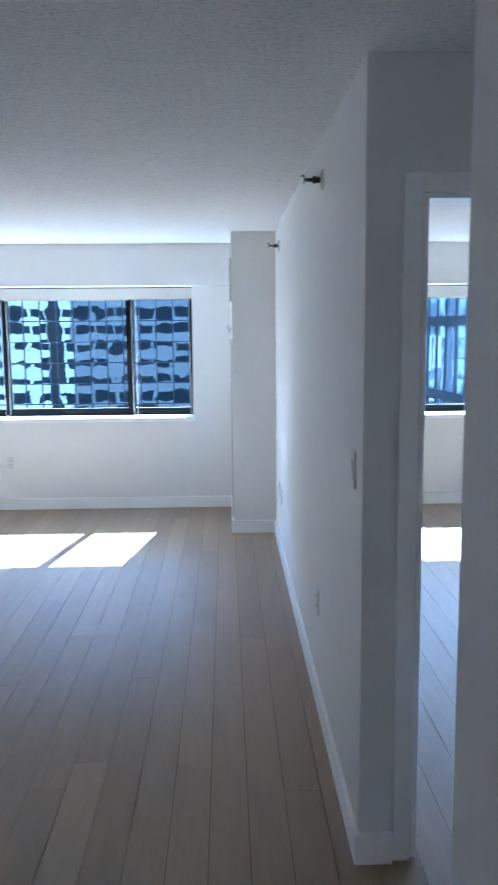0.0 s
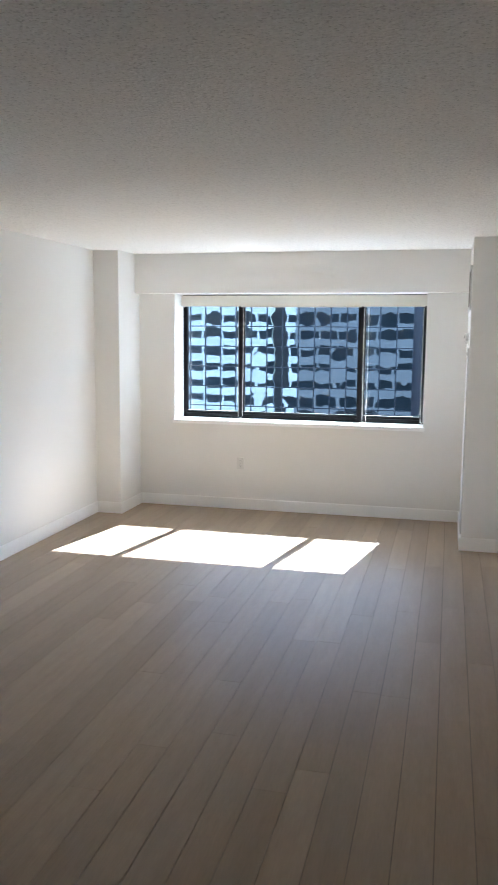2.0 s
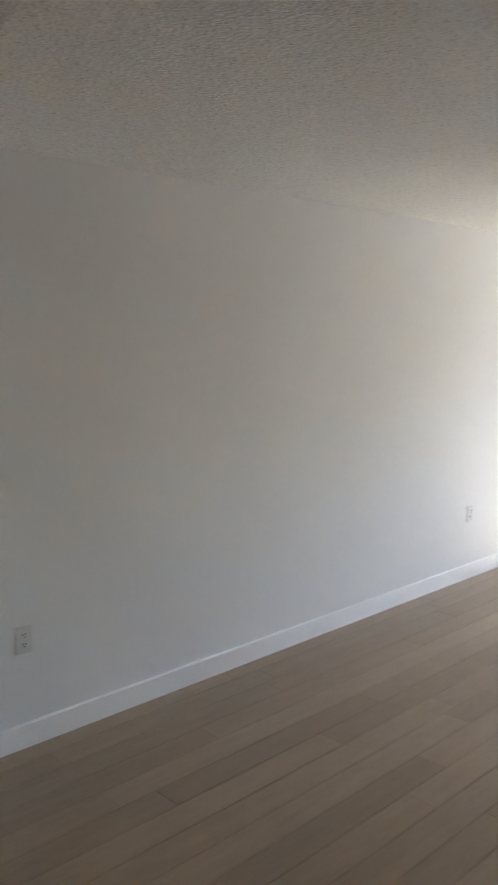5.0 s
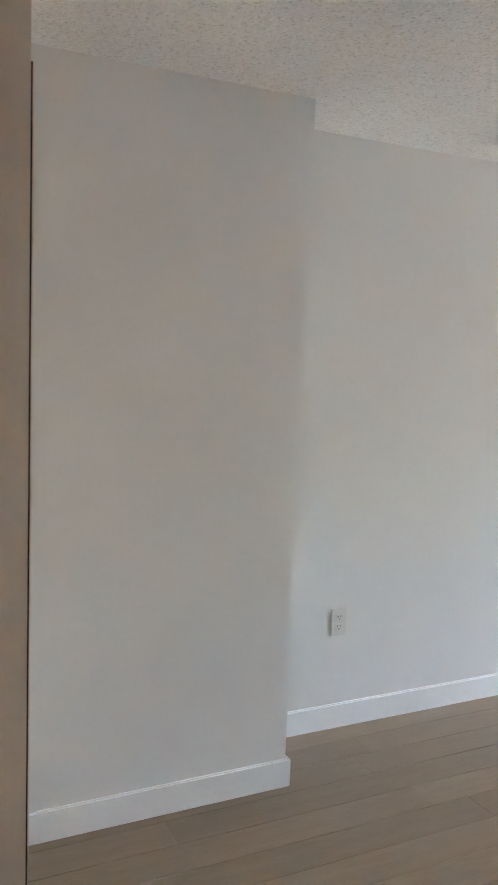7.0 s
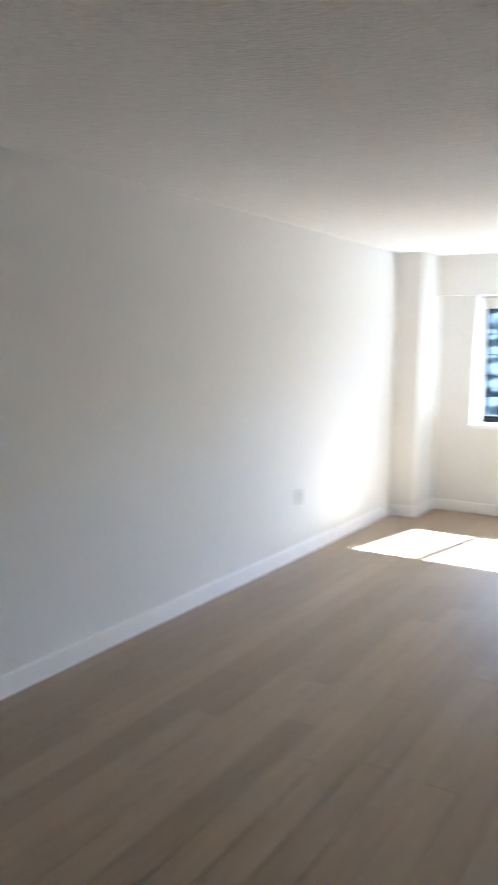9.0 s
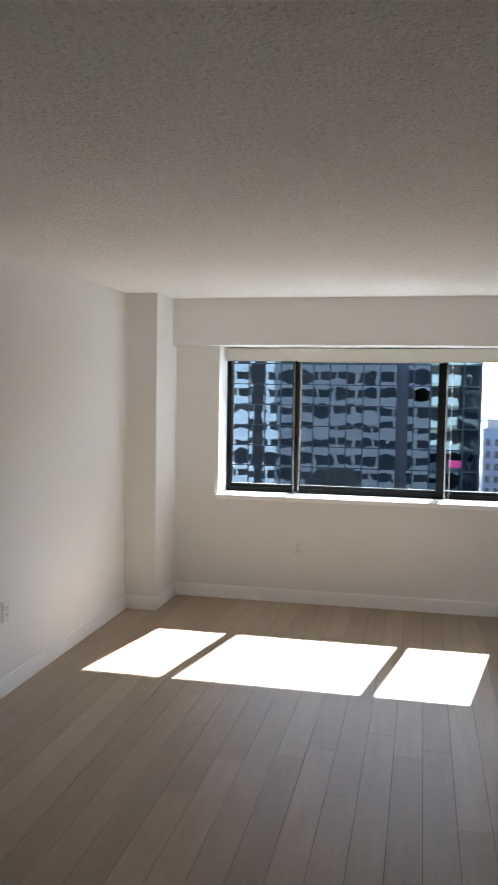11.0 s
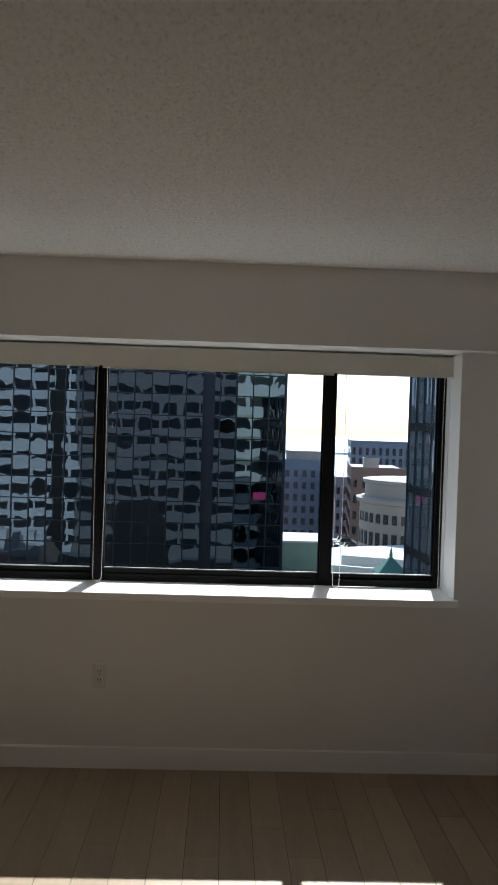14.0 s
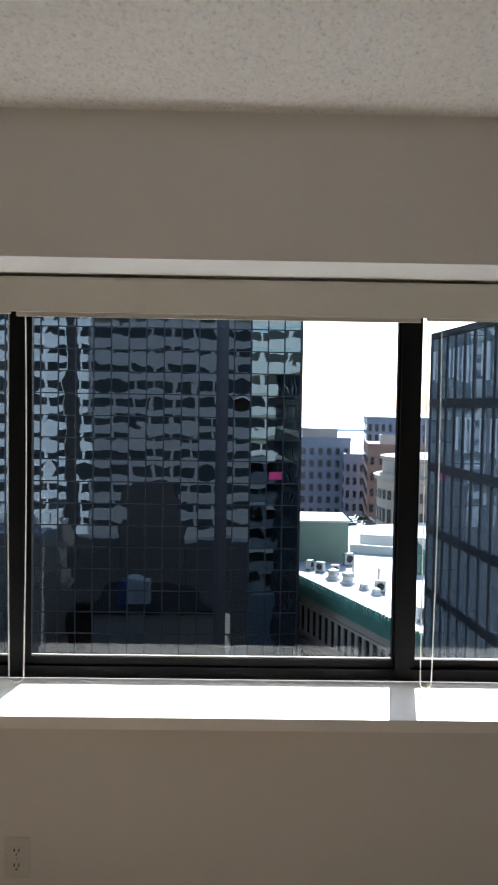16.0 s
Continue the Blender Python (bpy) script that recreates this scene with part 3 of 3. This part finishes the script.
def block(name, label, m, w, d, z1, wall, bays, storeys, top, win=(0.5, 0.55), depth=0.25, base=GZ, cornice=None, parapet=0.6):
    """A masonry block facing -y and -x of m, with recessed windows on both those sides."""
    b = new(name)
    b.matrix_basis = m @ Matrix.Translation((0, 0, base))
    tagged(b, label, "building")
    hgt = z1 - base
    part("wall", boxes((0, w, 0, d, 0, hgt)), wall, b)
    part("roof", boxes((0.3, w - 0.3, 0.3, d - 0.3, hgt + 0.004, hgt + 0.05)), ROOFING, b)
    part("parapet", boxes((-0.1, w + 0.1, -0.1, 0.3, hgt + 0.004, hgt + parapet), (-0.1, 0.3, 0.3, d, hgt + 0.004, hgt + parapet)), cornice or wall, b)
    sh = top / storeys
    for side, run in ((0, w), (1, d)):
        n = max(2, round(bays * run / w))
        bw = run / n
        shared = None
        for k in range(n):
            for s in range(storeys):
                z = hgt - 1.2 - (s + 0.5) * sh
                u = (k + 0.5) * bw
                if shared is None:
                    ww, hh = bw * win[0] / 2, sh * win[1] / 2
                    shared = meshed("window", boxes((-ww, ww, -0.05, 0.02, -hh, hh)), DARKGLASS)
                    lintel = meshed("sill", boxes((-ww * 1.2, ww * 1.2, -0.22, 0.02, -hh - 0.25, -hh)), cornice or wall)
                p = new("window", shared)
                p.parent = b
                p.matrix_basis = Matrix.Translation((u, 0, z)) if side == 0 else pose(0, run - u, z, 0, 0, -90)
                q = new("sill", lintel)
                q.parent = p
    return b


block("slate_apartment_block", "blue-grey apartment block with rows of windows", pose(13.9, 205, -4.2, 0, 0, -3), 13.2, 26, -3.4, SLATE, 6, 9, 28, parapet=0.8)
block("penthouse_block", "pale set-back upper storey of the slate block", pose(14.9, 206.5, -4.2, 0, 0, -3), 9.0, 16, -0.9, LIMESTONE, 5, 1, 2.2, base=-3.3)
block("grey_lower_block", "lower grey block with balconies beside the slate block", pose(24.5, 196, -4.0, 0, 0, -5), 8.5, 24, -7.0, SLATE, 5, 8, 26)
block("red_brick_building", "red-brown brick building with small square windows", pose(24.4, 160, -3.3, 0, 0, -7), 11.0, 26, -3.4, BRICK, 6, 10, 32, win=(0.42, 0.5))
block("far_dark_tower", "distant dark slab building against the bright sky", pose(40.0, 260, -5.3, 0, 0, -7), 26, 30, 2.6, SLATE, 12, 10, 34, win=(0.5, 0.7))
block("roof_house", "small pale roof house on the brick building", pose(27.4, 163, -3.3, 0, 0, -7), 3.2, 4, -1.6, LIMESTONE, 2, 1, 1.2, base=-3.3)

# round stone building with a stepped drum
rot = thing("round_stone_building", "round pale limestone building with a stepped cornice", "building", (31.5, 131, GZ - 2.7))
bm = bmesh.new()
lathe(bm, [(10.0, 0), (10.0, 32.2), (10.5, 32.4), (10.7, 33.0), (10.0, 33.2), (9.2, 33.3), (9.2, 35.4), (9.6, 35.6), (9.6, 36.1), (8.9, 36.2)], Matrix.Identity(4), 48)
part("drum", bm, LIMESTONE, rot)
for k in range(40):
    a = math.tau * k / 40
    for z, hh in ((30.0, 1.5), (26.6, 2.2), (21.6, 4.6), (16.0, 2.2)):
        part("window", boxes((-0.45, 0.45, -0.08, 0.15, z - hh / 2, z + hh / 2), m=pose(10.0 * math.cos(a), 10.0 * math.sin(a), 0, 0, 0, math.degrees(a) + 90)), DARKGLASS, rot)

# old stone building with the green copper cornice and white roof
RZ = -15.6
MC = pose(4.7, 76.5, 0, 0, 0, -69)
old = thing("old_stone_building", "old brown stone building with green copper cornice and white roof", "building", (8, 75, GZ))
inv = old.matrix_basis.inverted()
part("wall", boxes((-30, 26, 0, 34, GZ, RZ - 1.3), m=inv @ MC), STONE, old)
part("roof", boxes((-30, 26, 0.1, 34, RZ - 0.6, RZ), m=inv @ MC), ROOFING, old)
part("cornice", boxes((-30, 26.4, -0.7, 0.1, RZ - 0.5, RZ - 0.05), (-30, 26.2, -0.35, 0.1, RZ - 1.3, RZ - 0.5), m=inv @ MC), COPPER, old)
crest = bmesh.new()
for k in range(70):
    x = -8 + k * 0.48
    add_box(crest, x, x + 0.3, -0.66, -0.4, RZ - 0.05, RZ + 0.42, m=inv @ MC)
    add_box(crest, x + 0.07, x + 0.23, -0.62, -0.44, RZ + 0.42, RZ + 0.62, m=inv @ MC)
part("cresting", crest, COPPER, old)
opening = meshed("window", boxes((-0.42, 0.42, -0.03, 0.05, -1.25, 1.25)), DARKGLASS)
surround = meshed("surround", boxes((-0.6, -0.42, -0.16, 0.05, -1.35, 1.5), (0.42, 0.6, -0.16, 0.05, -1.35, 1.5), (-0.6, 0.6, -0.2, 0.05, 1.25, 1.5), (-0.65, 0.65, -0.24, 0.05, -1.5, -1.25)), STONE)
for k in range(30):
    for z in (RZ - 3.6, RZ - 8.0, RZ - 12.4):
        p = new("window", opening)
        p.parent = old
        p.matrix_basis = inv @ MC @ Matrix.Translation((-12 + k * 1.25, 0, z))
        q = new("surround", surround)
        q.parent = p
for z in (RZ - 5.9, RZ - 10.2):
    part("string_course", boxes((-30, 26.2, -0.3, 0.05, z - 0.25, z + 0.2), m=inv @ MC), STONE, old)

pent = thing("green_roof_enclosure", "pale green corrugated metal plant enclosure on the white roof", "plant room", (7.0, 88, RZ))
part("walls", boxes((-2.5, 3.4, -2.4, 4.5, 0.0, 4.4)), GREENMETAL, pent)
part("roof", boxes((-2.7, 3.6, -2.6, 4.7, 4.4, 4.6)), ROOFING, pent)
rib = meshed("rib", boxes((-0.08, 0.08, -0.07, 0, 0, 4.4)), GREENMETAL)
for k in range(20):
    p = new("rib", rib)
    p.parent = pent
    p.matrix_basis = Matrix.Translation((-2.35 + k * 0.3, -2.4, 0))
for k in range(8):
    p = new("rib", rib)
    p.parent = pent
    p.matrix_basis = pose(3.4, -2.2 + k * 0.8, 0, 0, 0, 90)


def condenser(x, y, s, turn):
    c = thing("rooftop_condenser", "grey rooftop air conditioner unit with a fan grille", "air conditioner", group="roof units")
    part("case", boxes((-0.6 * s, 0.6 * s, -0.35 * s, 0.35 * s, 0.1, 1.4 * s), bevel=0.03), GREYPAINT, c)
    bm = bmesh.new()
    lathe(bm, [(0.42 * s, 0), (0.42 * s, 0.05)], pose(0, -0.35 * s, 0.75 * s, 90, 0, 0), 16)
    part("fan_grille", bm, SLOT, c)
    part("feet", boxes((-0.55 * s, -0.45 * s, -0.3 * s, 0.3 * s, 0, 0.1), (0.45 * s, 0.55 * s, -0.3 * s, 0.3 * s, 0, 0.1)), SLOT, c)
    c.matrix_basis = pose(x, y, RZ, 0, 0, turn)


for x, y, s, a in ((6.6, 84.2, 1.25, 20), (3.2, 80.5, 1.0, -30), (4.6, 79.6, 0.9, 10), (7.8, 71.5, 1.1, 0), (2.2, 81.5, 1.0, 60), (9.6, 62.0, 1.1, 15)):
    condenser(x + 3.7, y, s * 0.75, a)


def roof_vent(x, y, r, h):
    v = thing("roof_vent", "round white roof vent with a metal cap", "vent", (x, y, RZ), group="roof vents")
    bm = bmesh.new()
    lathe(bm, [(r * 1.6, 0), (r * 1.5, 0.15), (r, 0.3), (r, h)], Matrix.Identity(4), 14)
    part("curb", bm, ROOFING, v)
    bm = bmesh.new()
    lathe(bm, [(r * 0.8, h), (r * 1.2, h + 0.1), (r * 1.1, h + 0.35), (r * 0.3, h + 0.5)], Matrix.Identity(4), 14)
    part("cap", bm, GREYPAINT, v)


for x, y, r, h in ((4.2, 77.0, 0.5, 0.6), (5.4, 75.2, 0.5, 0.7), (6.6, 72.6, 0.35, 0.2), (7.4, 70.6, 0.35, 0.2), (8.2, 74.0, 0.12, 1.3), (8.6, 68.2, 0.12, 1.4), (6.4, 78.5, 0.12, 1.2)):
    roof_vent(x + 3.6, y, r, h)

turret = thing("copper_turret", "small green copper turret with a pyramid roof", "turret", (16.3, 81, RZ))
part("base", boxes((-1.3, 1.3, -1.3, 1.3, 0, 2.2)), COPPER, turret)
bm = bmesh.new()
lathe(bm, [(2.3, 2.2), (0.15, 3.8)], pose(0, 0, 0, 0, 0, 45), 4)
part("pyramid_roof", bm, COPPER, turret)
bm = bmesh.new()
lathe(bm, [(0.12, 3.7), (0.2, 4.0), (0.03, 4.8)], Matrix.Identity(4), 8)
part("finial", bm, COPPER, turret)
wall_low = thing("roof_parapet", "low white parapet walls across the roof", "parapet", (13.2, 92, RZ))
part("wall", boxes((-1.5, 9, -1.2, -0.6, 0, 1.0), m=pose(0, 0, 0, 0, 0, -18)), ROOFING, wall_low)
part("wall", boxes((-1.0, 10, 3.0, 3.6, 0, 1.6), m=pose(0, 0, 0, 0, 0, -18)), ROOFING, wall_low)


deck = thing("parking_deck", "grey concrete parking deck between the old buildings", "building", (21.5, 140, GZ))
part("deck", boxes((-6, 2, -12, 14, 0, 19.6)), DULLBAND, deck)
part("parapet", boxes((-6, 2, -12.2, -12.0, 19.0, 20.5), (-6.2, -6, -12.2, 14, 19.0, 20.5)), CONCRETE, deck)


def parked_car(x, y, turn, coat, label):
    car = thing("parked_car", label, "car", group="cars on the deck")
    bm = boxes((-0.88, 0.88, -2.2, 2.2, 0.3, 0.85), bevel=0.12)
    part("body", bm, coat, car)
    bm = boxes((-0.8, 0.8, -1.4, 1.1, 0.85, 1.45))
    for v in bm.verts:
        if v.co.z > 1.2:
            v.co.x, v.co.y = v.co.x * 0.82, v.co.y * 0.7
    part("cabin", bm, DARKGLASS, car, "dark car windows")
    for sx in (-0.85, 0.85):
        for sy in (-1.4, 1.4):
            bm = bmesh.new()
            lathe(bm, [(0.32, -0.1), (0.32, 0.1)], pose(sx, sy, 0.32, 0, 90, 0), 12)
            part("wheel", bm, SLOT, car)
    car.matrix_basis = pose(x, y, GZ + 19.6, 0, 0, turn)


car_rng = random.Random(5)
for row in range(8):
    for lane in range(2):
        if car_rng.random() < 0.85:
            coat, tone = car_rng.choice(((ROOFING, "white"), (GREYPAINT, "silver"), (SLOT, "black"), (GREYPAINT, "silver")))
            parked_car(17.9 + lane * 3.6, 130.0 + row * 2.8, 90 + car_rng.uniform(-2, 2), coat, tone + " parked car on the concrete parking deck")

# facades on our own side of the street, seen in the mirrored panes
def banded(name, label, x0, x1, y, z0, z1, band, storey=2.9, gap=None, bay=3.4):
    b = thing(name, label, "building", ((x0 + x1) / 2, y, GZ))
    inv = b.matrix_basis.inverted()
    z = z0
    n = 0
    while z < z1:
        part("band", boxes((x0, x1, y - 0.06, y + 0.0, z - 0.68, z + 0.8), m=inv), band, b)
        runs = [(x0, x1)] if not (gap and gap[2] - 0.1 < z < gap[2] + 0.1) else [(x0, gap[0]), (gap[1], x1)]
        for a, c in runs:
            part("glazing", boxes((a, c, y - 0.2, y - 0.08, z + 0.8, z + 2.22), m=inv), DARKGLASS, b)
            k = a + 0.2
            while k < c - 0.5:
                part("pier", boxes((k, k + 0.45, y - 0.08, y - 0.01, z + 0.8, z + 2.22), m=inv), band, b)
                k += bay
        z += storey
        n += 1
    part("roof_edge", boxes((x0, x1, y - 0.1, y + 0.05, z - 0.68, z + 0.3), m=inv), band, b)


# The right part's shade is put into its darker bands.
banded("apartment_building", "apartment building with strip windows, shade put into its grey bands", -26.8, 8.2, 0.40, -20.3, 17.0, DULLBAND, gap=(-3.06, 2.62, 0.0))
# Added panel hides the white outer wall from the mirrored panes.
between = thing("spandrel_panel", "added panel in the dimmed grey between the flat's two windows", "panel", (0.12, 0.4, 1.5))
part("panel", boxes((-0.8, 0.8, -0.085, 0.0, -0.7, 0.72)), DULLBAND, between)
banded("white_stair_bay", "narrow white concrete bay of the apartment building", -28.8, -26.8, 0.60, -20.3, 20.0, PALEBAND)
banded("white_apartment_wing", "white concrete apartment wing with strip windows", -75, -31.0, 0.40, -20.3, 26, PALEBAND)
banded("pale_office_building", "pale office building with deep strip windows", 8.6, 60, 0.40, -30, 20, PALEBAND, storey=3.8, bay=5.0)
# Added podium: shade below the apartments is put into its near-black colour.
podium = thing("shade_podium", "added near-black podium for the shade below the apartment storeys", "building", (-20, -2, GZ))
part("wall", boxes((-75, 8.2, -0.4, 0.42, GZ, -21.6), m=podium.matrix_basis.inverted()), NEARBLACK, podium)
# Near-black strip filling the gap between the two facades.
part("dark_gap", boxes((-31.0, -28.8, -1.4, -0.4, GZ, 26), m=podium.matrix_basis.inverted()), NEARBLACK, podium)
# Near-black mass drawn from a round-topped outline.
dark_mass = thing("dark_round_topped_mass", "near-black mass with a rounded top before the apartments", "building", (-16.2, 2, GZ))
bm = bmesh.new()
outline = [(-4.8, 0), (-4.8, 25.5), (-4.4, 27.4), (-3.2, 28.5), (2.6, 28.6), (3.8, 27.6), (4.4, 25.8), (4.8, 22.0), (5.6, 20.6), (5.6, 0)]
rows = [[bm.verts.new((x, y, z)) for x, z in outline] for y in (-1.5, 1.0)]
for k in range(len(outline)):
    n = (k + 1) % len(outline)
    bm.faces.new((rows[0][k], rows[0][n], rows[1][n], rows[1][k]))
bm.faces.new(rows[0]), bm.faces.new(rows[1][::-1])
part("wall", bm, NEARBLACK, dark_mass)
annex = thing("low_annex", "low dark-roofed annex with a pale stone front", "building", (-20, 15, GZ))
part("wall", boxes((-22, -3, 7, 24, GZ, -28.1), m=annex.matrix_basis.inverted()), LIMESTONE, annex)
part("roof", boxes((-22.4, -2.6, 6.6, 24.4, -28.1, -27.5), m=annex.matrix_basis.inverted()), NEARBLACK, annex)
unit = thing("rooftop_plant_unit", "white rooftop plant unit with blue doors", "plant room", (-16.0, 19.5, -27.5))
part("case", boxes((-1.2, 1.6, -1.2, 1.4, 0, 3.4)), CONCRETE, unit)
part("blue_door", boxes((-2.6, -1.2, -1.0, 1.4, 0, 3.2)), BLUE, unit)
part("louvre", boxes((-0.2, 1.0, 1.4, 1.46, 0.4, 2.8)), GREYPAINT, unit)
terrace = thing("white_roof_terrace", "low building with a sunlit white roof terrace", "building", (-44, 12, GZ))
part("wall", boxes((-62, -29.5, 4, 20, GZ, -18.2), m=terrace.matrix_basis.inverted()), LIMESTONE, terrace)
part("roof", boxes((-62, -29.5, 4, 20.4, -18.2, -17.6), m=terrace.matrix_basis.inverted()), ROOFING, terrace)
rng = random.Random(3)
clutter = bmesh.new()
for k in range(26):
    x, y, w = rng.uniform(-58, -29), rng.uniform(6, 18), rng.uniform(0.6, 2.0)
    add_box(clutter, x, x + w, y, y + w, -17.6, -17.6 + rng.uniform(0.8, 2.6), m=terrace.matrix_basis.inverted())
tagged(part("roof_clutter", clutter, GREYPAINT, terrace), kind="stuff")

# ---- floor planks ----
plank_rng = random.Random(7)
PLANK = 0.133
made, shared = 0, {}
joined = bmesh.new()
x = -3.795
while x < EAST:
    y = BACK - plank_rng.random() * 1.6
    while y < 0:
        run = plank_rng.choice((1.2, 1.5, 1.8, 2.1))
        a, c = max(y, BACK), min(y + run, -0.001)
        near = -3.7 < x < -0.1 and c > -6.4
        if c - a > 0.02:
            if near:
                size = round(c - a, 3)
                if size not in shared:
                    shared[size] = meshed("plank", boxes((0.0011, PLANK - 0.0011, 0.0007, size - 0.0007, -0.004, 0.0)), OAK)
                p = new("plank", shared[size])
                p.parent = floor
                p.matrix_basis = Matrix.Translation((x, a, plank_rng.uniform(-0.0004, 0.0)))
                made += 1
            else:
                add_box(joined, x + 0.0011, x + PLANK - 0.0011, a + 0.0007, c - 0.0007, -0.004, 0.0)
        y += run
    x += PLANK
tagged(part("far_planks", joined, OAK, floor), kind="stuff")
